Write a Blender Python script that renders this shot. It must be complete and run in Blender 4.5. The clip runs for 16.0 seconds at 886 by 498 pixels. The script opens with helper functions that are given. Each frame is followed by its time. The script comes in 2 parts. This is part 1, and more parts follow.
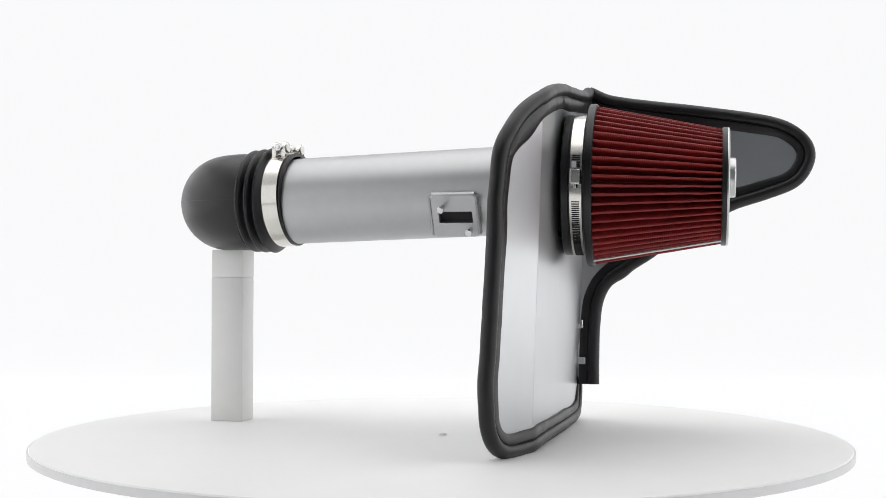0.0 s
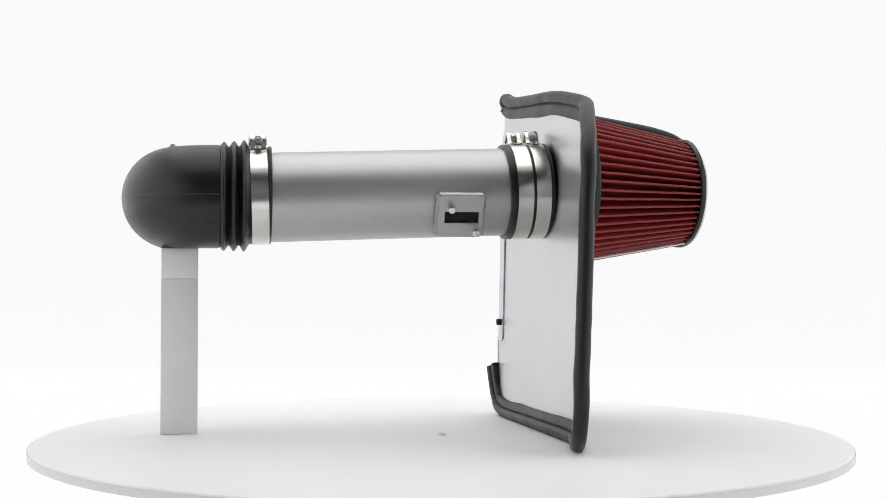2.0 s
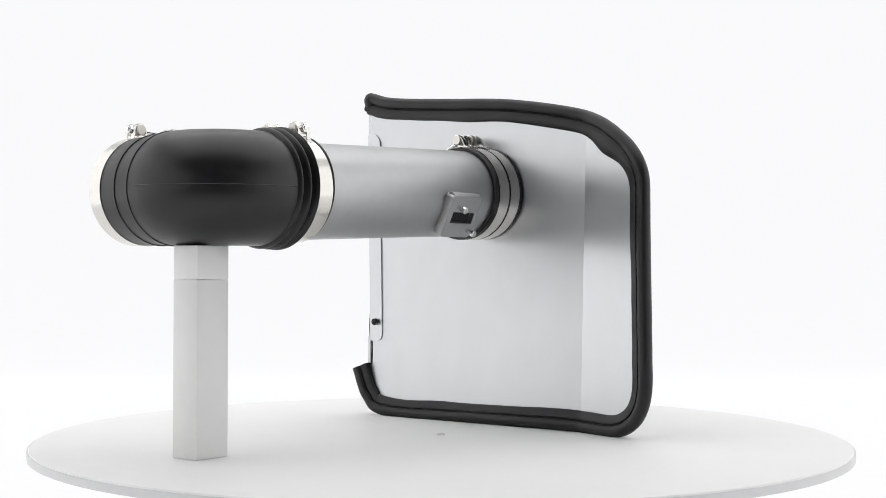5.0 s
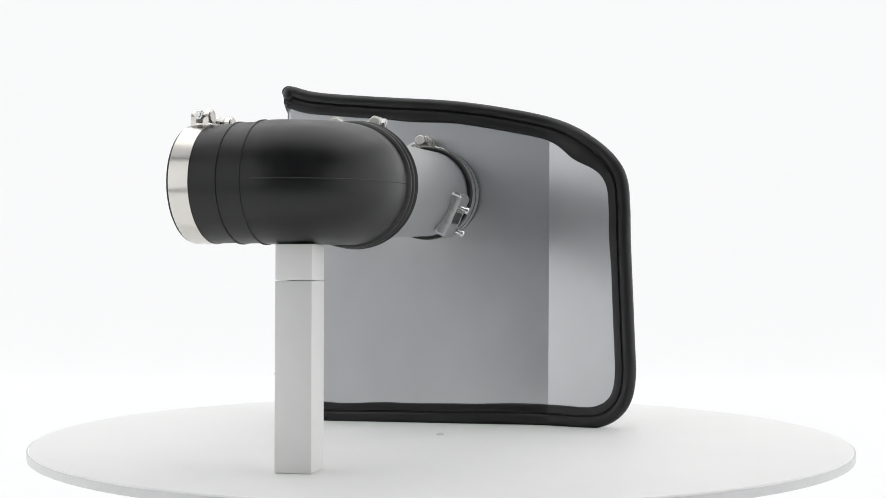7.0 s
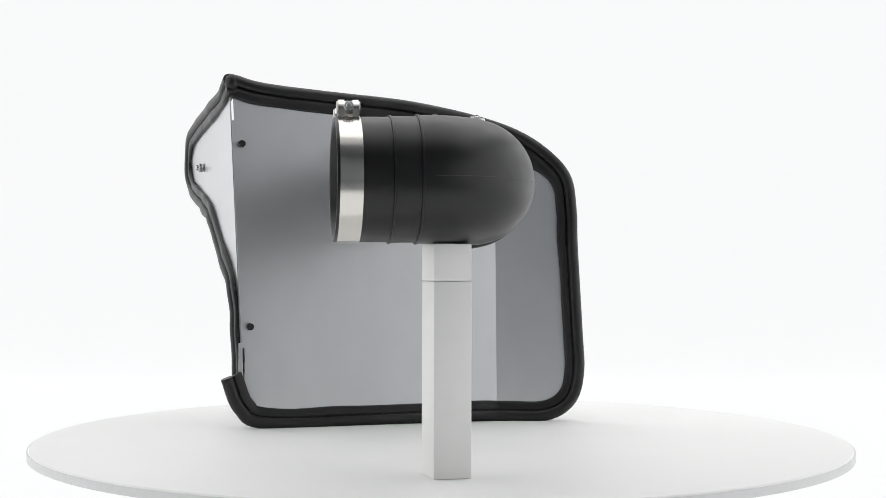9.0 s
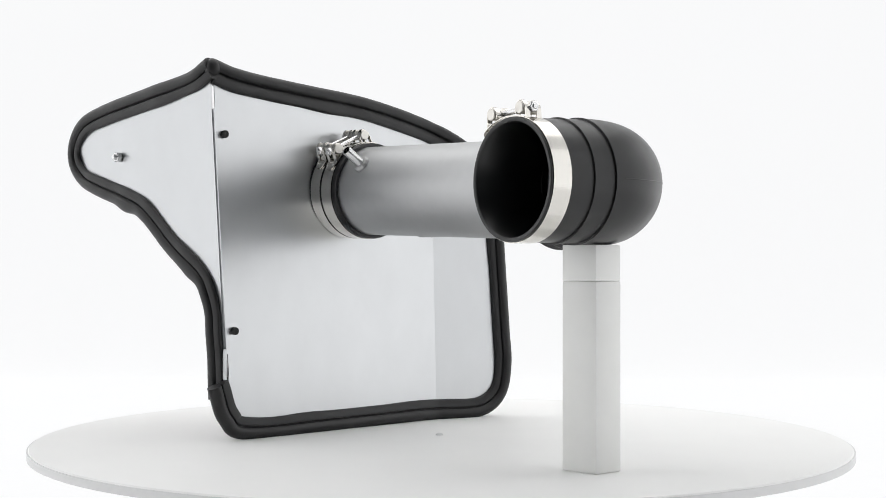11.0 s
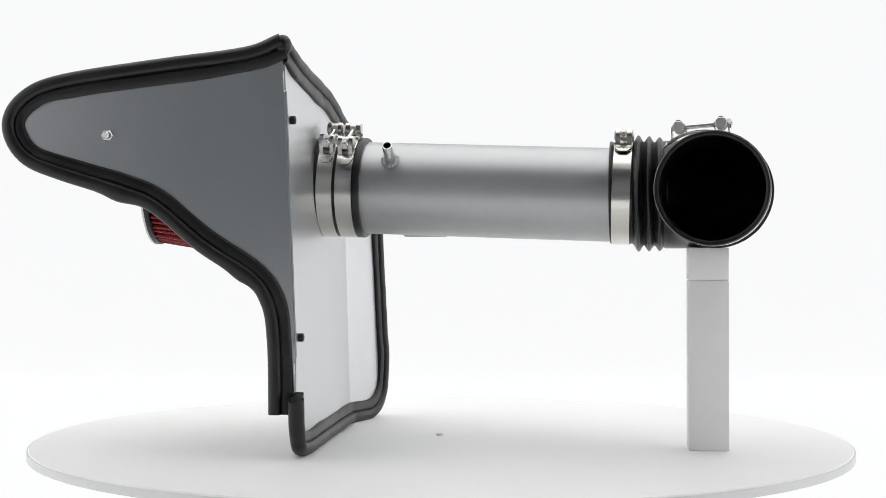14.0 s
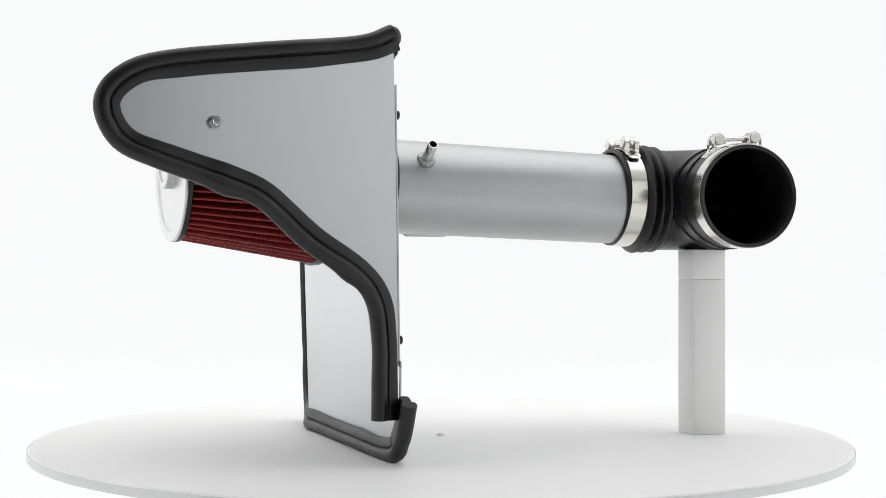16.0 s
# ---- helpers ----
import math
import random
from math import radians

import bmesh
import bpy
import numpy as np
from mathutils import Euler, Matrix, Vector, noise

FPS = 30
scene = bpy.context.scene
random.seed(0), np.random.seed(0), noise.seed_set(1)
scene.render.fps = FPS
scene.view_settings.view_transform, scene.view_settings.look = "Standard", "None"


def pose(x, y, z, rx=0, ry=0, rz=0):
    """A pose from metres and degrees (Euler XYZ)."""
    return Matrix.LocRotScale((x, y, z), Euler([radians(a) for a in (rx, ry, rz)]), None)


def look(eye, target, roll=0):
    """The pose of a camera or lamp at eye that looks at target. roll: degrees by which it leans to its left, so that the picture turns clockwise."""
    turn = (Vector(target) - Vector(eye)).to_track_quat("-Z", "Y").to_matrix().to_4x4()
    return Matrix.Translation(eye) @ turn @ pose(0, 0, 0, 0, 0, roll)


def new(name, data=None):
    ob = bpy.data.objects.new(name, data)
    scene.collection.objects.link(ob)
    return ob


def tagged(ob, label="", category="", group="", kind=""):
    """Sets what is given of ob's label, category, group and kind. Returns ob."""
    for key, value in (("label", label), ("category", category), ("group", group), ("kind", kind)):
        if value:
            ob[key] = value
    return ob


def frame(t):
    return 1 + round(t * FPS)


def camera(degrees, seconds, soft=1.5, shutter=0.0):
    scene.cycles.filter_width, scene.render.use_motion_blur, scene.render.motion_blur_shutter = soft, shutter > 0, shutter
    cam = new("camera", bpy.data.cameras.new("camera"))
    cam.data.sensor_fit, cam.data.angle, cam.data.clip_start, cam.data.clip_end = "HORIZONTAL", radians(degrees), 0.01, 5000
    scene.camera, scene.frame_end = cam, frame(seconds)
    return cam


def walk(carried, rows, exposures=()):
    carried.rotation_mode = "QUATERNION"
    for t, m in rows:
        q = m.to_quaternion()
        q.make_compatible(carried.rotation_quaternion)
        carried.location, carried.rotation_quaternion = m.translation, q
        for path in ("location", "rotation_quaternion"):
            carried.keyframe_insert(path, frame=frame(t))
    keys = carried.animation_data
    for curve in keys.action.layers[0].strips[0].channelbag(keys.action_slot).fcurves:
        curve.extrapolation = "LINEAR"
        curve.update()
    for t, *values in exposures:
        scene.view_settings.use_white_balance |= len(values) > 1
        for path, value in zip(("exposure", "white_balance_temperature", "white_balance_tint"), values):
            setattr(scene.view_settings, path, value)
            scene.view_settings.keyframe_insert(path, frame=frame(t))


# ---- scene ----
# camera: it stands still before the turntable
cam = camera(36.25, 16.0, soft=0.85)
EYE = pose(0, -1.53, 0.1883, 90.818, 0, -0.056) @ pose(0, 0, 0, 0, 0, 0.127)
walk(cam, [(0, EYE), (16, EYE)], exposures=[(0, 0.0), (16, 0.0)])

# ---- light: added glowing tent, assumed overhead lamp, unseen dim studio behind the camera ----
world = bpy.data.worlds.new("studio_air")
scene.world = world
world.use_nodes = True
world.node_tree.nodes["Background"].inputs["Color"].default_value = (0.5, 0.5, 0.5, 1)
world.node_tree.nodes["Background"].inputs["Strength"].default_value = 0.02

# fabric and backdrop emit light themselves, in place of lamps outside the tent
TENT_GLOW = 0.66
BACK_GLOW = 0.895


def area_lamp(name, m, sx, sy, watts):
    data = bpy.data.lights.new(name, "AREA")
    data.shape, data.size, data.size_y, data.energy = "RECTANGLE", sx, sy, watts
    data.color = (1.0, 0.995, 0.985)
    ob = new(name, data)
    ob.matrix_world = m
    return ob


# assumed source above, out of view, set to light platter and part
area_lamp("assumed_overhead_lamp", look((0, 0.25, 1.46), (0, 0.25, 0)), 1.9, 1.7, 10)


# ---- materials ----
def mat(name, color, rough, metal=0.0, vary=0.08, scale=60, stretch=(1, 1, 1), bump=0.05, fine=900, rough_vary=0.08, emit=0.0, spec=0.5, coarse=6):
    m = bpy.data.materials.new(name)
    m.use_nodes = True
    nt = m.node_tree
    n, l = nt.nodes, nt.links
    p = n["Principled BSDF"]
    tc = n.new("ShaderNodeTexCoord")
    mp = n.new("ShaderNodeMapping")
    mp.inputs["Scale"].default_value = stretch
    l.new(tc.outputs["Object"], mp.inputs["Vector"])

    def noise_tex(s, detail=4):
        t = n.new("ShaderNodeTexNoise")
        t.inputs["Scale"].default_value, t.inputs["Detail"].default_value = s, detail
        l.new(mp.outputs["Vector"], t.inputs["Vector"])
        return t

    a, b, c = noise_tex(scale), noise_tex(fine, 2), noise_tex(coarse, 3)
    mix = n.new("ShaderNodeMix")
    mix.data_type = "FLOAT"
    mix.inputs[0].default_value = 0.5
    l.new(a.outputs["Fac"], mix.inputs[2])
    l.new(c.outputs["Fac"], mix.inputs[3])
    ramp = n.new("ShaderNodeMapRange")
    ramp.inputs["From Min"].default_value, ramp.inputs["From Max"].default_value = 0.3, 0.7
    ramp.inputs["To Min"].default_value, ramp.inputs["To Max"].default_value = 1 - vary, 1 + vary
    l.new(mix.outputs[0], ramp.inputs["Value"])
    sc = n.new("ShaderNodeVectorMath")
    sc.operation = "SCALE"
    sc.inputs[0].default_value = color
    l.new(ramp.outputs["Result"], sc.inputs["Scale"])
    l.new(sc.outputs["Vector"], p.inputs["Base Color"])
    rr = n.new("ShaderNodeMapRange")
    rr.inputs["From Min"].default_value, rr.inputs["From Max"].default_value = 0.3, 0.7
    rr.inputs["To Min"].default_value, rr.inputs["To Max"].default_value = max(0.02, rough - rough_vary), rough + rough_vary
    l.new(mix.outputs[0], rr.inputs["Value"])
    l.new(rr.outputs["Result"], p.inputs["Roughness"])
    p.inputs["Metallic"].default_value = metal
    p.inputs["Specular IOR Level"].default_value = spec
    if bump:
        bp = n.new("ShaderNodeBump")
        bp.inputs["Strength"].default_value, bp.inputs["Distance"].default_value = bump, 0.0004
        l.new(b.outputs["Fac"], bp.inputs["Height"])
        l.new(bp.outputs["Normal"], p.inputs["Normal"])
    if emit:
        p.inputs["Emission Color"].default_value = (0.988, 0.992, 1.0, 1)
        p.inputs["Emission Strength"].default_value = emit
    return m


def gauze_mat():
    """Red oiled cotton under a fine wire mesh."""
    m = mat("red_oiled_gauze", (0.245, 0.011, 0.011), 0.55, vary=0.35, scale=160, bump=0, rough_vary=0.1)
    nt = m.node_tree
    n, l = nt.nodes, nt.links
    p = n["Principled BSDF"]
    tc = n.new("ShaderNodeTexCoord")
    wave = n.new("ShaderNodeTexWave")
    wave.wave_type, wave.bands_direction = "BANDS", "X"
    wave.inputs["Scale"].default_value, wave.inputs["Distortion"].default_value = 150, 7.0
    wave.inputs["Detail"].default_value = 2
    l.new(tc.outputs["Object"], wave.inputs["Vector"])
    bp = n.new("ShaderNodeBump")
    bp.inputs["Strength"].default_value, bp.inputs["Distance"].default_value = 0.35, 0.0007
    l.new(wave.outputs["Fac"], bp.inputs["Height"])
    l.new(bp.outputs["Normal"], p.inputs["Normal"])
    return m


# glows so that the side walls fill the metal's reflections
M_TENT = mat("self_lit_tent_fill", (0.80, 0.80, 0.80), 0.9, vary=0.01, bump=0.02, emit=TENT_GLOW)
# near-black base: the sheet's white is its own glow
M_BACK = mat("glowing_backdrop_sheet", (0.05, 0.05, 0.05), 0.9, vary=0.01, bump=0.02, emit=BACK_GLOW)
M_CLOTH = mat("plain_white_cloth", (0.80, 0.80, 0.80), 0.9, vary=0.01, bump=0.02)
# grey of the unseen room, set by how dark the metal's reflections are
M_DARK = mat("mid_grey_studio_paint", (0.34, 0.355, 0.37), 0.8, vary=0.1, scale=9, bump=0.1, fine=200)
M_PLATTER = mat("white_turntable_laminate", (0.90, 0.90, 0.89), 0.55, vary=0.015, scale=14, bump=0.02, rough_vary=0.06)
M_RIM = mat("white_edge_band", (0.72, 0.72, 0.72), 0.5, vary=0.03)
M_POST = mat("white_painted_post", (0.84, 0.84, 0.82), 0.5, vary=0.03, scale=35, bump=0.08, fine=350)
M_PIPE = mat("silver_coated_aluminium", (0.48, 0.485, 0.49), 0.44, 1.0, vary=0.05, coarse=16, scale=90, bump=0.05, fine=1600, rough_vary=0.04)
M_SHEET = mat("brushed_aluminium_sheet", (0.60, 0.61, 0.62), 0.34, 1.0, vary=0.03, coarse=13, scale=26, stretch=(1, 1, 0.6), bump=0, fine=1300, rough_vary=0.012)
nodes = M_SHEET.node_tree.nodes
facing = nodes.new("ShaderNodeNewGeometry")
grain = nodes.new("ShaderNodeVectorMath")          # level rolling grain across the sheet
grain.operation = "CROSS_PRODUCT"
grain.inputs[1].default_value = (0, 0, 1)
M_SHEET.node_tree.links.new(facing.outputs["True Normal"], grain.inputs[0])
nodes["Principled BSDF"].inputs["Anisotropic"].default_value = 0.7
M_SHEET.node_tree.links.new(grain.outputs["Vector"], nodes["Principled BSDF"].inputs["Tangent"])
M_SIDE = mat("smooth_rolled_aluminium", (0.53, 0.54, 0.55), 0.29, 1.0, vary=0.03, scale=26, stretch=(1, 1, 0.6), bump=0, fine=1300, rough_vary=0.008)
M_RUBBER = mat("black_moulded_rubber", (0.0045, 0.0045, 0.005), 0.36, spec=0.48, vary=0.2, scale=45, bump=0.06, fine=1200, rough_vary=0.08)
M_TRIM = mat("black_rubber_trim", (0.0045, 0.0044, 0.005), 0.42, spec=0.46, vary=0.2, scale=70, bump=0.08, fine=1500, rough_vary=0.08)
M_STEEL = mat("polished_stainless_steel", (0.70, 0.68, 0.64), 0.19, 1.0, vary=0.04, bump=0.01, rough_vary=0.04)
M_PIN = mat("satin_stainless_steel", (0.68, 0.66, 0.62), 0.42, 1.0, vary=0.04, bump=0.02, rough_vary=0.05)
M_ZINC = mat("bright_zinc_steel", (0.70, 0.70, 0.70), 0.22, 1.0, vary=0.06, bump=0.03)
M_WELD = mat("rough_weld_aluminium", (0.45, 0.45, 0.45), 0.45, 1.0, vary=0.12, scale=250, bump=0.7, fine=420)
M_BLACKBOLT = mat("black_oxide_steel", (0.02, 0.02, 0.02), 0.4, 0.6, vary=0.2)
M_GAUZE = gauze_mat()
M_SEAM = mat("pale_seam_sealant", (0.75, 0.73, 0.70), 0.5, vary=0.08)
M_CAP = mat("chromed_end_cap", (0.60, 0.60, 0.60), 0.34, 1.0, vary=0.03, bump=0, rough_vary=0.03)
# near-black that paints the shade inside holes
M_HOLE = mat("hole_shade_black", (0.012, 0.012, 0.012), 0.8)


# ---- mesh helpers ----
def part(name, bm, material, parent=None, label="", sharp=35):
    bmesh.ops.recalc_face_normals(bm, faces=bm.faces)
    me = bpy.data.meshes.new(name)
    bm.to_mesh(me)
    bm.free()
    me.materials.append(material)
    me.polygons.foreach_set("use_smooth", [True] * len(me.polygons))
    me.set_sharp_from_angle(angle=radians(sharp))
    ob = new(name, me)
    if parent:
        ob.parent = parent
    if label:
        tagged(ob, label)
    return ob


def box(size, m=Matrix(), bevel=0.001, segs=2):
    bm = bmesh.new()
    bmesh.ops.create_cube(bm, size=1, matrix=Matrix.Diagonal((*size, 1)))
    if bevel:
        bmesh.ops.bevel(bm, geom=bm.edges[:], offset=bevel, segments=segs, affect="EDGES", profile=0.5)
    bm.transform(m)
    return bm


def join(*bms):
    out = bms[0]
    for b in bms[1:]:
        me = bpy.data.meshes.new("tmp")
        b.to_mesh(me)
        b.free()
        out.from_mesh(me)
        bpy.data.meshes.remove(me)
    return out


def rings(loops, closed=False, cap=False):
    """Skin a row of equally long vertex loops."""
    bm = bmesh.new()
    vs = [[bm.verts.new(p) for p in lp] for lp in loops]
    k = len(vs[0])
    pairs = list(zip(vs, vs[1:])) + ([(vs[-1], vs[0])] if closed else [])
    for a, b in pairs:
        for i in range(k):
            bm.faces.new((a[i], a[(i + 1) % k], b[(i + 1) % k], b[i]))
    if cap and not closed:
        bm.faces.new(vs[0])
        bm.faces.new(vs[-1])
    return bm


def turned(profile, m=Matrix(), segs=64, closed=False, cap=False):
    """Turn a profile of (s, r) about the local X axis."""
    loops = []
    for s, r in profile:
        loops.append([m @ Vector((s, r * math.cos(2 * math.pi * i / segs), r * math.sin(2 * math.pi * i / segs))) for i in range(segs)])
    return rings(loops, closed, cap)


def rod(a, b, r, segs=16, bevel=0.0):
    a, b = Vector(a), Vector(b)
    m = Matrix.Translation(a) @ (b - a).to_track_quat("X", "Z").to_matrix().to_4x4()
    d, e = (b - a).length, bevel
    prof = [(0, r - e), (e, r), (d - e, r), (d, r - e)] if e else [(0, r), (d, r)]
    return turned(prof, m, segs, cap=True)


def hexnut(a, b, r):
    return rod(a, b, r, 6, r * 0.12)


def spline(points, n=8, closed=False):
    """Smooth curve through a few control points."""
    out, k = [], len(points)
    P = [Vector(p) for p in points]
    for i in range(k if closed else k - 1):
        p0 = P[i - 1] if (i > 0 or closed) else P[0] * 2 - P[1]
        p1, p2 = P[i], P[(i + 1) % k]
        p3 = P[(i + 2) % k] if (i + 2 < k or closed) else P[k - 1] * 2 - P[k - 2]
        for j in range(n):
            t = j / n
            out.append(0.5 * (2 * p1 + (p2 - p0) * t + (2 * p0 - 5 * p1 + 4 * p2 - p3) * t * t + (3 * p1 - p0 - 3 * p2 + p3) * t ** 3))
    if not closed:
        out.append(P[-1])
    return out


# ---- the place: assumed white tent in an unseen dim studio ----
FLOOR_Z = -0.06


def slab(name, size, at, material, label, category):
    ob = part(name, box(size, Matrix.Translation(at), 0.0), material)
    return tagged(ob, label, category, kind="structure")


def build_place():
    # one self-lit sheet: tent floor, run forward unseen for fill, coved into back wall
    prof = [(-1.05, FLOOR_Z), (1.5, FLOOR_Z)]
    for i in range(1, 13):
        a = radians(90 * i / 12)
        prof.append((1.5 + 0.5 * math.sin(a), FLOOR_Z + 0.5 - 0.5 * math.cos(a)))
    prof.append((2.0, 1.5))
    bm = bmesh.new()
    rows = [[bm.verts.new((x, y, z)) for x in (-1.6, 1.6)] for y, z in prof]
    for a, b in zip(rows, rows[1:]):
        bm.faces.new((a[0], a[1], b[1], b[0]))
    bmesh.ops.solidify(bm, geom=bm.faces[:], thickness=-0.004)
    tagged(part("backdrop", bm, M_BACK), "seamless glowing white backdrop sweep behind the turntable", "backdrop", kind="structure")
    # side walls and ceiling stay out of view, added for light and reflections
    slab("wall_west", (0.01, 4.9, 1.6), (-1.61, -0.45, FLOOR_Z + 0.8), M_TENT, "unseen white tent side wall glowing as fill light", "tent wall")
    slab("wall_east", (0.01, 4.8, 1.6), (1.61, -0.4, FLOOR_Z + 0.8), M_TENT, "unseen white tent side wall glowing as fill light", "tent wall")
    slab("ceiling", (3.2, 3.0, 0.01), (0, 0.5, 1.55), M_CLOTH, "unseen white cloth tent ceiling", "ceiling")
    # dim studio round the tent, unseen, added as the metal's dark reflection
    slab("floor", (7, 8, 0.1), (0, -0.5, FLOOR_Z - 0.06), M_DARK, "unseen mid grey studio floor", "floor")
    slab("wall_south", (7, 0.1, 3), (0, -3.2, 1.4), M_DARK, "unseen mid grey studio wall", "wall")
    slab("wall_north", (7, 0.1, 3), (0, 3.5, 1.4), M_DARK, "unseen mid grey studio wall", "wall")
    slab("wall_left_studio", (0.1, 8, 3), (-3.5, -0.5, 1.4), M_DARK, "unseen mid grey studio wall", "wall")
    slab("wall_right_studio", (0.1, 8, 3), (3.5, -0.5, 1.4), M_DARK, "unseen mid grey studio wall", "wall")
    slab("ceiling_studio", (7.2, 8.2, 0.1), (0, -0.5, 2.95), M_DARK, "unseen mid grey studio ceiling", "ceiling")


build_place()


# ---- turntable ----
def build_turntable():
    top = tagged(new("turntable"), "round white turntable with a thin edge band", "turntable")
    up = pose(0, 0, 0, 0, -90, 0)
    R = 0.447
    part("platter", turned([(-0.009, 0.001), (-0.009, R - 0.004), (-0.0075, R - 0.0015), (-0.0012, R - 0.0008), (0, R - 0.002), (0, 0.001)], up, 180), M_PLATTER, top)
    part("edge_band", turned([(-0.0095, R - 0.001), (-0.0095, R + 0.0006), (-0.0015, R + 0.0006), (-0.0015, R - 0.001)], up, 180, closed=True), M_RIM, top, "thin grey-white edge band")
    part("pedestal", turned([(-0.058, 0.001), (-0.058, 0.16), (-0.05, 0.165), (-0.0096, 0.165), (-0.0096, 0.001)], up, 64), M_RIM, top)
    part("centre_pin", turned([(0.0002, 0.0045), (0.0012, 0.0042), (0.0022, 0.003), (0.0028, 0.0005)], pose(0.0015, 0.0015, 0) @ up, 20, cap=True), M_RIM, top, "small dull centre pin")
    return top


# ---- support post ----
def build_post():
    top = tagged(new("support_post"), "square white post of two stacked blocks under the hose", "support post")
    c = (-0.2899, 0.0782)
    part("shaft", box((0.0415, 0.0355, 0.1765), Matrix.Translation((*c, 0.08835)), 0.0013), M_POST, top)
    part("top_block", box((0.0412, 0.0352, 0.0333), Matrix.Translation((c[0] + 0.0002, c[1], 0.1771 + 0.01665)), 0.0010), M_POST, top)
    return top


# ---- air intake ----
AXIS = pose(-0.186, 0.0428, 0.2683, 0, -2.0, -1.7)     # start of the pipe; local X runs along it
PIPE_R = 0.0508


def along(x):
    """Local distance on the pipe for a place x."""
    return (x + 0.186) / math.cos(radians(2))


def tee_clamp(parent, m, r, width, roll, flip=1, off=0.0, label="polished stainless T-bolt hose clamp"):
    """T-bolt clamp round the local X axis of m; its bolt sits at the top, turned by roll degrees and slid by off."""
    m = m @ pose(0, 0, 0, roll, 0, 0)
    w = width / 2
    t = 0.0009
    band = part("hose_clamp", turned([(-w, r), (-w, r + t), (w, r + t), (w, r)], m, 96, closed=True), M_STEEL, parent, label)
    m = m @ Matrix.Translation((0, off, 0))
    hz, hy = r + 0.0068, 0.0205
    for s in (-1, 1):
        part("trunnion", rod(m @ Vector((-w - 0.0004, s * hy, hz)), m @ Vector((w + 0.0004, s * hy, hz)), 0.0058, 24, 0.0006), M_PIN, band)
        # looped strap that holds the trunnion
        z0 = math.sqrt(r * r - (hy + 0.0095) ** 2)
        pts = spline([(s * (hy + 0.0095), z0 + 0.0012), (s * (hy + 0.0072), z0 + 0.0052), (s * (hy + 0.0064), hz), (s * hy, hz + 0.0066), (s * (hy - 0.0066), hz), (s * (hy - 0.006), hz - 0.0052)], 5)
        for x0, x1 in ((-w + 0.001, -0.0036), (0.0036, w - 0.001)):
            loops = []
            for i, p in enumerate(pts):
                d = (pts[min(i + 1, len(pts) - 1)] - pts[max(i - 1, 0)]).normalized()
                o = Vector((-d.y, d.x)) * 0.0005
                loops.append([m @ Vector((x0, p.x + o.x, p.y + o.y)), m @ Vector((x1, p.x + o.x, p.y + o.y)), m @ Vector((x1, p.x - o.x, p.y - o.y)), m @ Vector((x0, p.x - o.x, p.y - o.y))])
            part("strap_loop", rings(loops, cap=True), M_STEEL, band)
        # spot-welded tongue on the band
        loops = []
        for i in range(9):
            a = radians(90 - s * (20 + 2.6 * i))
            ww = (w - 0.0006) * (1 if i < 6 else (0.93, 0.75, 0.45)[i - 6])
            for_r = (r + t + 0.0004, r + t + 0.0014)
            loops.append([m @ Vector((x, rr * math.cos(a), rr * math.sin(a))) for x, rr in ((-ww, for_r[0]), (ww, for_r[0]), (ww, for_r[1]), (-ww, for_r[1]))])
        part("tongue", rings(loops, cap=True), M_STEEL, band)
        for dx in (-0.0045, 0.0045):
            a = radians(90 - s * 35)
            c = Vector((dx, math.cos(a), math.sin(a)))
            part("rivet", rod(m @ Vector((dx, (r + 0.001) * c.y, (r + 0.001) * c.z)), m @ Vector((dx, (r + 0.0031) * c.y, (r + 0.0031) * c.z)), 0.0013, 10, 0.0004), M_ZINC, band)
    part("bolt", rod(m @ Vector((0, -flip * (hy + 0.007), hz)), m @ Vector((0, flip * (hy + 0.0108), hz)), 0.0025, 14, 0.0004), M_ZINC, band)
    part("nut", hexnut(m @ Vector((0, flip * (hy + 0.0056), hz)), m @ Vector((0, flip * (hy + 0.0098), hz)), 0.0050), M_ZINC, band)
    # bridge under the bolt
    loops = []
    for i in range(13):
        a = radians(90 + 24 - 4 * i)
        loops.append([m @ Vector((x, rr * math.cos(a), rr * math.sin(a))) for x, rr in ((-w + 0.0015, r + 0.0013), (w - 0.0015, r + 0.0013), (w - 0.0015, r + 0.0021), (-w + 0.0015, r + 0.0021))])
    part("bridge", rings(loops, cap=True), M_STEEL, band)
    return band


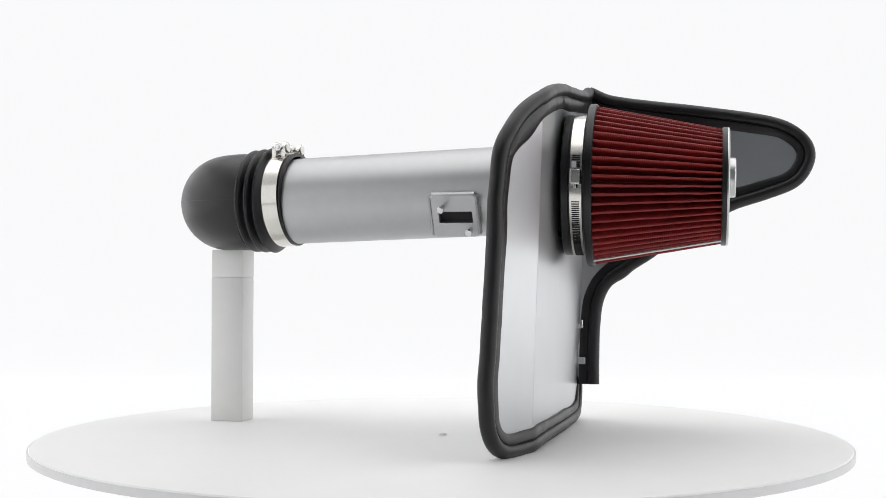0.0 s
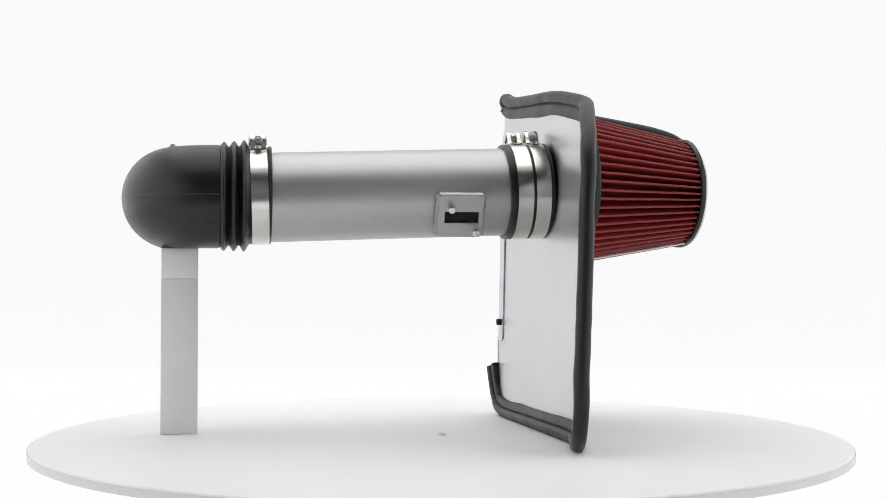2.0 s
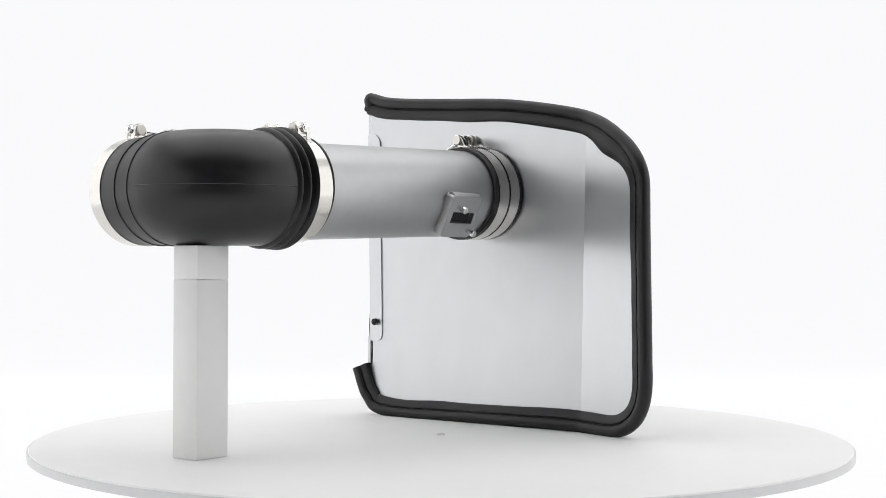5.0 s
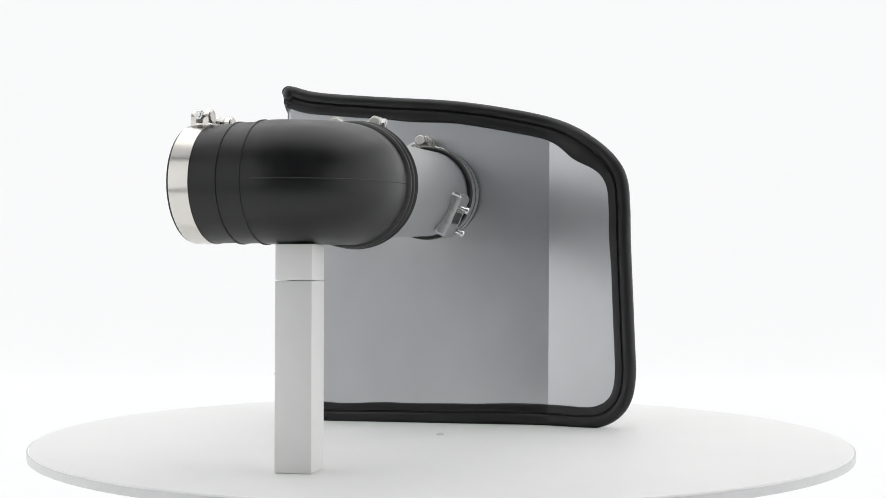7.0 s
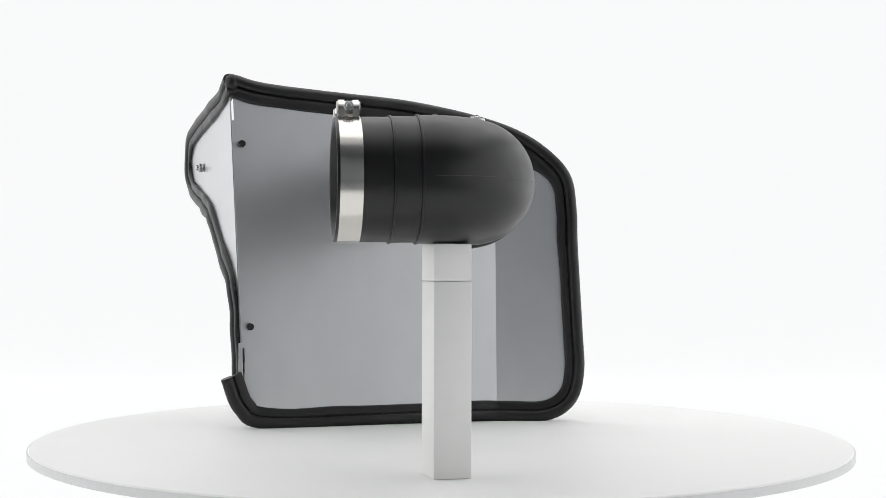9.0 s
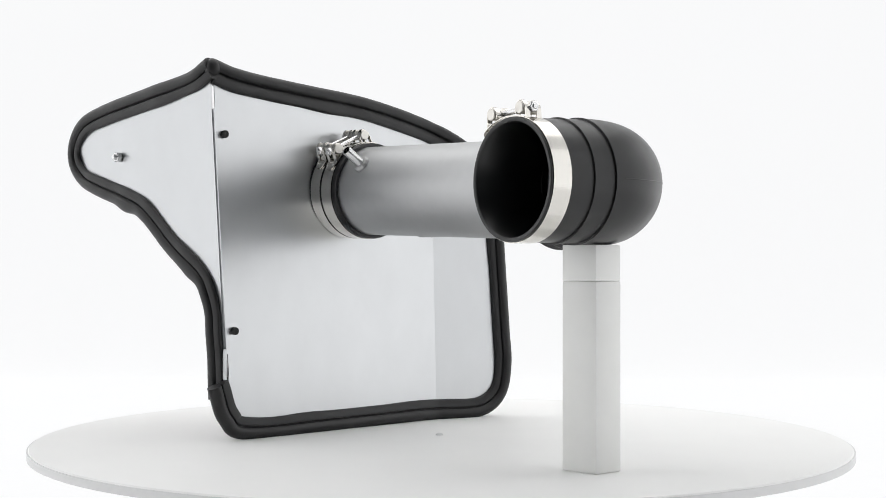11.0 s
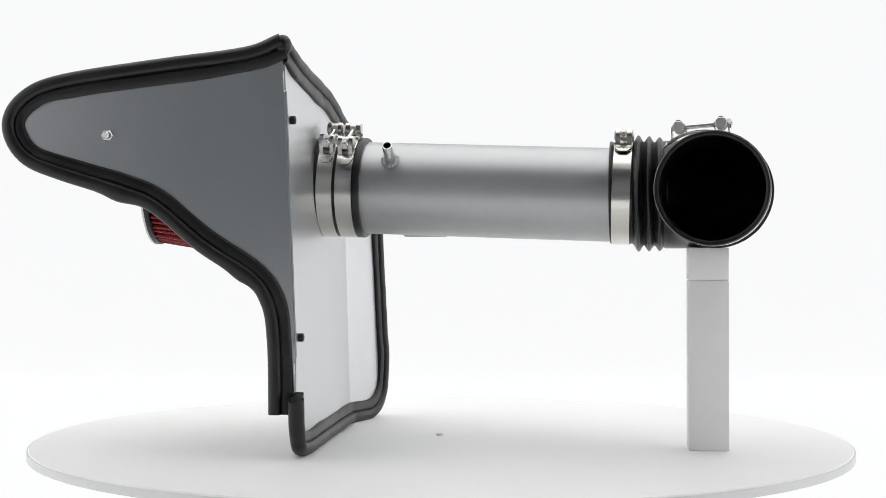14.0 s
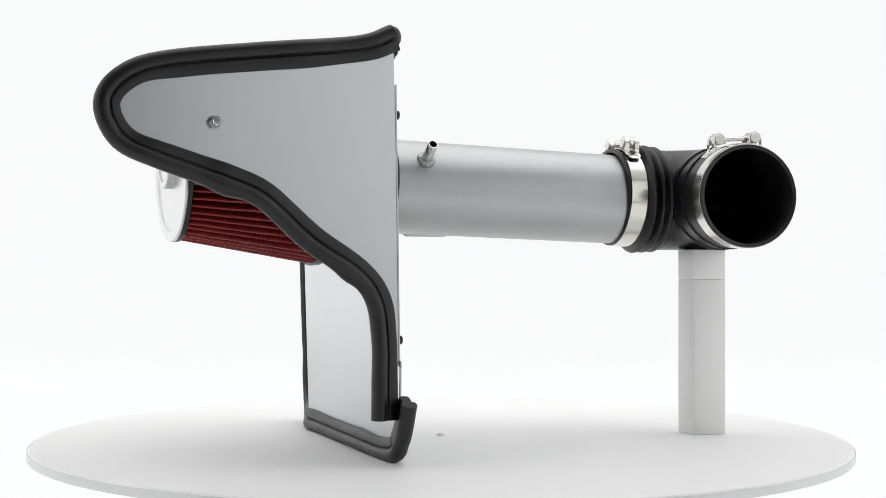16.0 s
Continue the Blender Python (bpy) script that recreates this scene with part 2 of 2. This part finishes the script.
def build_pipe(top):
    L = along(0.12)
    pipe = part("intake_pipe", turned([(-0.02, PIPE_R), (L, PIPE_R), (L, PIPE_R - 0.002), (-0.02, PIPE_R - 0.002)], AXIS, 128, closed=True), M_PIPE, top, "silver coated straight aluminium tube")
    # sensor mount: saddle block welded to the tube, tilted plate with a slot
    m = AXIS @ Matrix.Translation((along(0.0190), 0, 0)) @ pose(0, 0, 0, 24, 0, 0) @ pose(0, -0.0585, -0.0055, 0, 2.0, 0)
    w, h, sw, sh = 0.0268, 0.0255, 0.0195, 0.0068
    sx, sz = 0.0015, -0.0015

    def rrect(a, b, r, cx=0, cz=0, n=5):
        out = []
        for qx, qz, a0 in ((1, 1, 0), (-1, 1, 90), (-1, -1, 180), (1, -1, 270)):
            for i in range(n):
                t = radians(a0 + 90 * i / (n - 1))
                out.append((cx + qx * (a - r) + r * math.cos(t), cz + qz * (b - r) + r * math.sin(t)))
        return out

    outer, hole = rrect(w, h, 0.005), rrect(sw, sh, 0.0008, sx, sz)
    loops = [[m @ Vector((x, 0.012, z)) for x, z in rrect(w * 0.985, h * 0.985, 0.005)], [m @ Vector((x, 0.0012, z)) for x, z in outer],
             [m @ Vector((x, 0, z)) for x, z in rrect(w - 0.0012, h - 0.0012, 0.0042)], [m @ Vector((x, 0, z)) for x, z in hole], [m @ Vector((x, 0.012, z)) for x, z in hole]]
    br = part("sensor_mount", rings(loops), M_PIPE, pipe, "welded rectangular sensor mount with an open slot")
    # black plate behind the opening stands for the shade within
    part("recess", box((2 * sw, 0.001, 2 * sh), m @ Matrix.Translation((sx, 0.0075, sz)), 0), M_HOLE, br, "black plate painting the shade inside the slot")
    for bx, bz in ((-0.0120, 0.0115), (0.0175, -0.0160)):
        bolt = join(rod(m @ Vector((bx, 0.001, bz)), m @ Vector((bx, -0.011, bz)), 0.0026, 12, 0.0004), rod(m @ Vector((bx, -0.0075, bz)), m @ Vector((bx, -0.0122, bz)), 0.0040, 16, 0.0008))
        part("screw", bolt, M_ZINC, br, "small bright screw")
    # weld bead round the mount
    rnd = random.Random(4)
    for side in (-1, 1):
        loops = []
        for i in range(27):
            z = -h + 0.003 + (2 * h - 0.006) * i / 26
            rr = (0.0030 if side < 0 else 0.0022) + 0.0002 * math.sin(i * 2.1) + rnd.uniform(0, 0.0005)
            depth = 0.0045
            loops.append([m @ Vector((side * (w + 0.0002) + rr * math.cos(a) * 0.8, depth + rr * 1.8 * math.sin(a), z)) for a in [2 * math.pi * k / 10 for k in range(10)]])
        part("weld_bead", rings(loops, cap=True), M_WELD, br, "rippled weld bead")
    loops = []
    for i in range(31):
        x = -w + 0.002 + (2 * w - 0.004) * i / 30
        rr = 0.0020 + 0.0002 * math.sin(i * 2.3) + rnd.uniform(0, 0.0004)
        loops.append([m @ Vector((x, 0.0055 + rr * 1.6 * math.sin(a), h - 0.0006 + rr * math.cos(a) * 0.8)) for a in [2 * math.pi * k / 10 for k in range(10)]])
    part("weld_bead", rings(loops, cap=True), M_WELD, br, "rippled weld bead")
    # breather nipple
    q = AXIS @ Matrix.Translation((along(0.0465), 0, 0)) @ pose(0, 0, 0, 33, 0, 0)
    nip = part("breather_nipple", turned([(0.046, 0.0055), (0.0765, 0.0055), (0.0775, 0.005), (0.0775, 0.0042), (0.05, 0.0040)], q @ pose(0, 0, 0, 0, 0, 90), 28), M_ZINC, pipe, "short bare metal breather nipple")
    loops = []
    for i in range(40):
        a = 2 * math.pi * i / 40
        rr = 0.0030 + 0.0003 * math.sin(i * 1.9) + rnd.uniform(0, 0.0004)
        loops.append([q @ Vector(((0.0068 + rr * math.cos(b)) * math.cos(a), math.sqrt(PIPE_R ** 2 - (0.0068 * math.sin(a)) ** 2) + 0.0008 + rr * math.sin(b), (0.0068 + rr * math.cos(b)) * math.sin(a))) for b in [2 * math.pi * k / 10 for k in range(10)]])
    part("weld_bead", rings(loops, closed=True), M_WELD, nip, "rippled weld bead")


def build_elbow(top):
    """Ribbed cuff on the pipe, a bend of a little more than a right angle, and a stepped open cuff."""
    zc, xs, BR, END = 0.2688, -0.2478, 0.0496, 97.5
    stations = []          # centre, tangent, radius across, radius upright

    def leg1(x, r):
        stations.append((Vector((x, 0.043, zc + (x + 0.24) * 0.035)), Vector((-1, 0.045, 0)).normalized(), r, r))

    def bend(a):
        return Vector((xs - BR * math.sin(a), 0.043 + BR * (1 - math.cos(a)), zc - 0.0006)), Vector((-math.cos(a), math.sin(a), 0))

    for x, r in ((-0.1888, 0.0512), (-0.1890, 0.0548), (-0.1896, 0.0555), (-0.1912, 0.0555), (-0.1918, 0.0546), (-0.2132, 0.0546)):
        leg1(x, r)
    n = 8
    for k in range(3):
        x0 = -0.2138 - 0.0112 * k
        for i in range(n):
            a = i / n
            leg1(x0 - 0.0112 * a, 0.0556 + (0.0074 - 0.0008 * k) * (0.5 - 0.5 * math.cos(2 * math.pi * a)) ** 0.8)
    steps = 26
    for i in range(steps + 1):
        a = radians(END * i / steps)
        c, tan = bend(a)
        stations.append((c, tan, 0.0576 + 0.0004 * math.sin(math.pi * i / steps), 0.0580))
    c0, d0 = bend(radians(END))
    OPEN = 0.0842

    def leg2(k, r):
        stations.append((c0 + d0 * k - Vector((0, 0, 0.0012 * k / OPEN)), d0, r, r))

    for k, r in ((0.0080, 0.0577), (0.0088, 0.0577), (0.0092, 0.0585), (0.0108, 0.0585), (0.0111, 0.0567), (0.0120, 0.0567), (0.0325, 0.0567), (0.0333, 0.0567), (0.0337, 0.0576), (0.0353, 0.0576), (0.0356, 0.0560), (0.0365, 0.0560),
                 (0.0550, 0.0560), (0.0812, 0.0557), (OPEN - 0.001, 0.0558), (OPEN, 0.0553), (OPEN, 0.0526), (OPEN - 0.001, 0.0512), (0.01, 0.0506)):
        leg2(k, r)
    for i in range(10, -1, -1):
        c, tan = bend(radians(END * i / 10))
        stations.append((c, tan, 0.0505, 0.0505))
    loops = []
    for c, t, r, rz in stations:
        side = t.cross(Vector((0, 0, 1))).normalized()
        loops.append([c + side * r * math.cos(2 * math.pi * i / 96) + Vector((0, 0, 1)) * rz * math.sin(2 * math.pi * i / 96) for i in range(96)])
    hose = part("elbow_hose", rings(loops), M_RUBBER, top, "black rubber elbow hose with ribs and an open end", sharp=60)
    # mould parting line round the outside of the bend
    loops = []
    for i in range(steps + 1):
        c, tan = bend(radians(END * i / steps))
        out = Vector((0, 0, 1)).cross(tan).normalized()
        r = 0.0576 + 0.0004 * math.sin(math.pi * i / steps)
        loops.append([c + out * (r - 0.0004) + Vector((0, 0, 0.0010)), c + out * (r + 0.0003), c + out * (r - 0.0004) - Vector((0, 0, 0.0010))])
    part("mould_line", rings(loops, cap=True), M_RUBBER, hose)
    tee_clamp(top, pose(-0.2022, 0.043, zc + 0.0009, 0, -2, -3), 0.0547, 0.0190, 0, -1, 0.003)
    c = c0 + d0 * 0.0717 - Vector((0, 0, 0.0010))
    tee_clamp(top, pose(c.x, c.y, c.z, 0, 0, 90 - (END - 90)), 0.0558, 0.0200, 4, 1, -0.0075)


def build_coupler(top):
    prof = [(along(0.0785), 0.0512), (along(0.0785), 0.0545), (along(0.080), 0.0553), (along(0.0852), 0.0553), (along(0.0858), 0.0545), (along(0.1253), 0.0545), (along(0.1259), 0.0556), (along(0.1290), 0.0556), (along(0.1295), 0.0512)]
    part("coupler_hose", turned(prof, AXIS, 96), M_RUBBER, top, "short black rubber coupler hose")
    tee_clamp(top, AXIS @ Matrix.Translation((along(0.0953), 0, 0)), 0.0548, 0.0180, -26, 1)
    tee_clamp(top, AXIS @ Matrix.Translation((along(0.1163), 0, 0)), 0.0548, 0.0172, -24, 1)


# heat shield: main sheet, slightly bent front flange, side sheet
BEND_Y = -0.107


def main_x(y, z):
    x = 0.1272 + 0.0325 * (z - 0.2045) - 0.020 * (y - 0.05)
    if y < BEND_Y:
        x += (y - BEND_Y) * 0.29
    return x


def side_y(x, z):
    return 0.2226 + 0.0865 * (x - 0.1854) + 0.0424 * (z - 0.2592)


def crease(z):
    k = (z - 0.071) / 0.318
    y = 0.2080 + 0.0142 * k
    return Vector((main_x(y, z), y, z))


MAIN_EDGE = [(0.2195, 0.4035), (0.182, 0.3945), (0.086, 0.3865), (0.017, 0.3815), (-0.050, 0.3715), (-0.110, 0.3575), (-0.154, 0.3345), (-0.1855, 0.302),
             (-0.1925, 0.262), (-0.1935, 0.215), (-0.198, 0.112), (-0.1995, 0.062), (-0.191, 0.030), (-0.166, 0.0135), (-0.120, 0.0125), (-0.0735, 0.0135), (0.05, 0.0125), (0.178, 0.0125), (0.203, 0.026), (0.2145, 0.062)]
SIDE_EDGE = [(0.1300, 0.4055), (0.166, 0.392), (0.2614, 0.3790), (0.345, 0.3658), (0.380, 0.3522), (0.3955, 0.330), (0.383, 0.303), (0.350, 0.288), (0.2885, 0.2685), (0.254, 0.2535),
             (0.208, 0.215), (0.160, 0.184), (0.141, 0.156), (0.1350, 0.1195), (0.1340, 0.075), (0.1340, 0.044)]


def trim_sweep(path, normals, wobble=0.0, seed=1, depth=None, swell=None):
    """Bulb seal on an edge: a grip over the sheet, of uneven depth, and a round bulb outside it."""
    sec = []
    for i in range(17):
        a = radians(-128 + 256 * i / 16)
        sec.append((0.0080 * math.sin(a), 0.0056 + 0.0080 * math.cos(a)))
    sec += [(0.0034, -0.0002), (0.0036, -0.0014), (0.0050, -0.0022), (0.0050, -0.0103), (0.0038, -0.0117), (0.0012, -0.0121), (-0.0012, -0.0121), (-0.0038, -0.0117), (-0.0050, -0.0103), (-0.0050, -0.0022), (-0.0036, -0.0014), (-0.0034, -0.0002)]
    loops = []
    for i, p in enumerate(path):
        d = (path[min(i + 1, len(path) - 1)] - path[max(i - 1, 0)]).normalized()
        n = normals[i].normalized()
        o = d.cross(n).normalized()
        n = o.cross(d).normalized()
        s = 1 + wobble * noise.noise(p * 22 + Vector((seed, 0, 0)))
        k = wobble * 0.02 * noise.noise(p * 30 + Vector((0, seed, 0)))
        g = 1 + 0.16 * noise.noise(p * 17 + Vector((0, 0, seed)))
        if depth:
            g *= depth(p)
        e = swell(p) if swell else 0
        loops.append([p + n * (a * s + k) + o * (b * g if b < -0.002 else b + e * max(0, b) / 0.0136) for a, b in sec])
    return rings(loops, cap=True)


def side_swell(p):
    """The bulb stands out a little before each hollow of the lower edge."""
    if p.z > 0.30:
        return 0
    return 0.0032 * math.exp(-((p.x - 0.291) / 0.014) ** 2) + 0.0030 * math.exp(-((p.x - 0.168) / 0.011) ** 2)


def sheet(points, normal, thick=0.0016):
    bm = bmesh.new()
    f = bm.faces.new([bm.verts.new(p) for p in points])
    ext = bmesh.ops.extrude_face_region(bm, geom=[f])
    bmesh.ops.translate(bm, verts=[v for v in ext["geom"] if isinstance(v, bmesh.types.BMVert)], vec=normal.normalized() * thick)
    return bm


def build_shield(top):
    edge = [Vector((v[0], v[1], 0)) for v in spline([(a, b, 0) for a, b in MAIN_EDGE], 7)]
    n_main = Vector((-1, -0.020, 0.0325))
    n_flange = Vector((-1, 0.29, 0.0325))
    keep = [(p.x, p.y) for p in edge]
    # main sheet: from the crease to the bend
    cut_top = next(b for (a, b), (c, d) in zip(keep, keep[1:]) if a >= BEND_Y > c)
    cut_bot = next(b for (a, b), (c, d) in zip(keep, keep[1:]) if a < BEND_Y <= c)
    slit = Vector((0, -0.003, 0))          # narrow open slits above and below the fixing tab
    left = [crease(0.075) + slit, crease(0.0935) + slit, crease(0.096), crease(0.15), crease(0.25), crease(0.35), crease(0.361), crease(0.3635) + slit, crease(0.392) + slit]
    up = [Vector((main_x(a, b), a, b)) for a, b in keep if a >= BEND_Y and b > 0.3 and a < 0.213]
    down = [Vector((main_x(a, b), a, b)) for a, b in keep if a >= BEND_Y and b < 0.075 and a < 0.208]
    bt, bb = Vector((main_x(BEND_Y, cut_top), BEND_Y, cut_top)), Vector((main_x(BEND_Y, cut_bot), BEND_Y, cut_bot))
    bm = sheet(left + up + [bt, bb] + down, -n_main)
    fl = [Vector((main_x(a, b), a, b)) for a, b in keep if a < BEND_Y]
    bm = join(bm, sheet([bt] + fl + [bb], -n_flange))
    shield = part("heat_shield", bm, M_SHEET, top, "bare aluminium heat shield sheet with a bent front flange", sharp=8)
    # side sheet with a tab bolted to the main sheet
    n_side = Vector((-0.0865, 1, -0.0424))
    sedge = [(v.x, v.y) for v in spline([(a, b, 0) for a, b in SIDE_EDGE], 7)]
    cz = [crease(z) + Vector((0.0012, 0, 0)) for z in (0.044, 0.15, 0.25, 0.35, 0.398)]
    cz = [Vector((p.x, side_y(p.x, p.z), p.z)) for p in cz]
    part("side_sheet", sheet(cz + [Vector((x, side_y(x, z), z)) for x, z in sedge], -n_side), M_SIDE, shield, "bare aluminium side sheet", sharp=8)
    tab = []
    for y, z in ((0, 0.362), (0, 0.095), (-0.012, 0.095), (-0.017, 0.097), (-0.0195, 0.102), (-0.0195, 0.352), (-0.017, 0.358), (-0.012, 0.362)):
        c = crease(z)
        tab.append(Vector((main_x(c.y + y, z) - 0.0004, c.y + y, z)))
    part("fixing_tab", sheet(tab, n_main, 0.0014), M_SHEET, shield, "folded aluminium fixing tab")
    # rubber edge trims
    path = [Vector((main_x(p.x, p.y) + 0.0008, p.x, p.y)) for p in edge]
    norm = [-(n_flange if p.y < BEND_Y - 0.01 else n_main) for p in path]
    # the free lower end leans out of the sheet's plane
    path = [p + Vector((-0.004, 0.007, 0)) * max(0, (p.y - 0.195) / 0.02) if p.z < 0.08 and p.y > 0.195 else p for p in path]
    part("edge_trim", trim_sweep(path, norm, 0.06, 1, lambda p: 0.95 + 0.25 * min(1, max(0, (p.z - 0.28) / 0.05)) + 0.7 * math.exp(-((p.y + 0.150) / 0.022) ** 2) * (p.z > 0.2)), M_TRIM, shield, "black rubber bulb trim on the main sheet's edge", sharp=50)
    path = [Vector((x, side_y(x, z) - 0.0008, z)) for x, z in sedge]
    part("edge_trim", trim_sweep(path, [n_side] * len(path), 0.10, 5, lambda p: 1 - 0.22 * min(1, max(0, (p.x - 0.34) / 0.03)), side_swell), M_TRIM, shield, "black rubber bulb trim on the side sheet's edge", sharp=50)
    # moulded corner where the two trims meet
    bm = bmesh.new()
    bmesh.ops.create_uvsphere(bm, u_segments=24, v_segments=16, radius=1, matrix=Matrix.Translation((main_x(0.2215, 0.404) + 0.0012, 0.2205, 0.4068)) @ Matrix.Diagonal((0.0086, 0.0086, 0.0105, 1)))
    part("trim_corner", bm, M_TRIM, shield)
    # fasteners
    for z in (0.3345, 0.1193):
        c = crease(z)
        p = Vector((main_x(c.y - 0.0105, z) - 0.0018, c.y - 0.0105, z))
        b = part("socket_bolt", rod(p, p + Vector((-0.0054, 0, 0)), 0.0042, 20, 0.0006), M_BLACKBOLT, shield, "black socket-head bolt")
        # black hexagon on the head paints the shade of its socket
        part("socket", hexnut(p + Vector((-0.0049, 0, 0)), p + Vector((-0.0057, 0, 0)), 0.0022), M_HOLE, b)
        part("nut", hexnut(p + Vector((0.0036, 0, 0)), p + Vector((0.0095, 0, 0)), 0.0058), M_ZINC, shield, "bright hex nut")
    # strip and box past the trim's end, placed to fit the camera's view
    c = crease(0.080)
    stub = join(box((0.0016, 0.0045, 0.034), Matrix.Translation((c.x - 0.0006, c.y + 0.0022, 0.083)), 0.0004, 1),
                box((0.0095, 0.0080, 0.0085), Matrix.Translation((c.x + 0.0064, c.y - 0.0062, 0.0735)), 0.0006, 1))
    part("corner_stub", stub, M_SIDE, shield, "bright metal strip and box at the sheet corner, fitted to the view")
    p = Vector((0.3025, side_y(0.3025, 0.318) + 0.0004, 0.318))
    b = part("dome_nut", hexnut(p, p + Vector((0, 0.0062, 0)), 0.0060), M_ZINC, shield, "bright hex nut on the side sheet")
    part("stud", rod(p + Vector((0, 0.004, 0)), p + Vector((0, 0.0098, 0)), 0.0034, 16, 0.0008), M_ZINC, b)
    part("bolt_head", rod(p + Vector((0, -0.0022, 0)), p + Vector((0, -0.008, 0)), 0.0055, 20, 0.001), M_ZINC, b)


FC = (0.051, 0.2828)      # middle of the filter base


def build_filter(top):
    m = pose(0.165, FC[0], FC[1], 0, 1.0, 4.3) @ Matrix.Translation((-0.165, 0, 0))
    x0, x1, r0, r1 = 0.1675, 0.3085, 0.0900, 0.0640
    N, per = 54, 18
    loops = []
    rnd = random.Random(8)
    jit = [rnd.uniform(-0.06, 0.06) for _ in range(N)]
    hgt = [rnd.uniform(-0.0008, 0.0006) for _ in range(N)]
    segs = 28
    for k in range(segs + 1):
        f = k / segs
        loop = []
        for i in range(N):
            wv = 0.06 * noise.noise(Vector((f * 6, i * 0.73, 0)))
            for j in range(per):
                u = j / per
                w = abs(2 * u - 1)
                k2 = min(max((w - 0.22) / 0.52, 0), 1)
                prof = 1 - 0.10 * w * w - 0.90 * k2 * k2 * (3 - 2 * k2)
                r = r0 + (r1 - r0) * f - 0.0200 * (1 - prof) + hgt[i] * prof
                a = 2 * math.pi * (i + u + (jit[i] * (1 - abs(2 * u - 1)) + wv)) / N
                loop.append(m @ Vector((x0 + (x1 - x0) * f, r * math.cos(a), r * math.sin(a))))
        loops.append(loop)
    filt = part("air_filter", rings(loops), M_GAUZE, top, "conical red pleated cotton gauze air filter", sharp=80)
    part("base_ring", turned([(0.1600, 0.078), (0.1600, 0.0900), (0.1612, 0.0916), (0.1668, 0.0920), (0.1690, 0.0914), (0.1695, 0.0885), (0.1695, 0.06)], m, 96), M_RUBBER, filt, "black moulded rubber base ring")
    part("neck", turned([(0.1345, 0.055), (0.1345, 0.0780), (0.1358, 0.0795), (0.1425, 0.0795), (0.1432, 0.0781), (0.1600, 0.0781), (0.1606, 0.084)], m, 96), M_RUBBER, filt, "black moulded rubber filter neck")
    part("top_ring", turned([(0.3070, 0.0500), (0.3070, 0.0648), (0.3082, 0.0660), (0.3122, 0.0660), (0.3132, 0.0656)], m, 96), M_RUBBER, filt, "black moulded rubber top ring")
    cap = part("end_cap", turned([(0.3118, 0.0657), (0.3140, 0.0659), (0.3152, 0.0651), (0.3154, 0.0560), (0.3140, 0.0545), (0.3140, 0.0300), (0.3145, 0.0010)], m, 96), M_CAP, filt, "bright chromed end cap")
    part("boss", turned([(0.3140, 0.0225), (0.3215, 0.0222), (0.3225, 0.0212), (0.3228, 0.0160), (0.3215, 0.0150), (0.3215, 0.0005)], m @ Matrix.Translation((0, 0, 0.010)), 64), M_CAP, cap, "raised round chrome boss")
    # glued seam of the gauze
    a = radians(251)
    d = Vector((0, math.cos(a), math.sin(a)))
    t = Vector((0, -math.sin(a), math.cos(a)))
    p0, p1 = m @ (Vector((x0 + 0.001, 0, 0)) + d * (r0 + 0.0010)), m @ (Vector((x1 - 0.001, 0, 0)) + d * (r1 + 0.0010))
    loops = [[p + t * 0.0016, p + d * 0.0010, p - t * 0.0016, p - d * 0.002] for p in (p0.lerp(p1, i / 10) for i in range(11))]
    part("seam", rings(loops, cap=True), M_SEAM, filt, "pale glued gauze seam")
    # worm-drive clamp
    r = 0.0783
    band = part("worm_clamp", turned([(0.1448, r), (0.1448, r + 0.0009), (0.1578, r + 0.0009), (0.1578, r)], m, 96, closed=True), M_STEEL, filt, "slotted stainless worm-drive hose clamp")
    rr = r + 0.0011
    # dark boxes laid on the band in place of cut slots
    for i in range(56):
        a = radians(186 + i * 1.75) if i >= 6 else radians(168 - i * 1.75)
        q = m @ Matrix.Translation((0.1513, rr * math.cos(a), rr * math.sin(a))) @ Euler((a, 0, 0)).to_matrix().to_4x4()
        if i == 0:
            slot = part("slot", box((0.0085, 0.0006, 0.0011), Matrix(), 0), M_HOLE, band)
            slot.matrix_basis = q
        else:
            s2 = new("slot", slot.data)
            s2.parent, s2.matrix_basis = band, q
    q = m @ pose(0.1513, 0, 0, 177, 0, 0)
    hs = part("screw_housing", box((0.0125, 0.0075, 0.017), q @ Matrix.Translation((0, r + 0.0042, 0)), 0.002, 3), M_STEEL, band)
    part("screw_head", hexnut(q @ Vector((0, r + 0.0045, -0.0095)), q @ Vector((0, r + 0.0045, -0.0165)), 0.0052), M_ZINC, hs)
    part("screw_tip", rod(q @ Vector((0, r + 0.0045, 0.008)), q @ Vector((0, r + 0.0045, 0.0125)), 0.0024, 12, 0.0005), M_ZINC, hs)


def build_intake():
    top = tagged(new("air_intake"), "silver cold-air intake with red cone filter, heat shield and black elbow", "air intake")
    build_pipe(top)
    build_elbow(top)
    build_coupler(top)
    build_shield(top)
    build_filter(top)
    return top


turntable = build_turntable()
post = build_post()
intake = build_intake()


def motions():
    rows = [(i / 4, pose(0, 0, 0, 0, 0, 5.0 + 13.4623 * (i / 4 - 1.5))) for i in range(65)]
    for ob in (turntable, post, intake):
        walk(ob, rows)


motions()
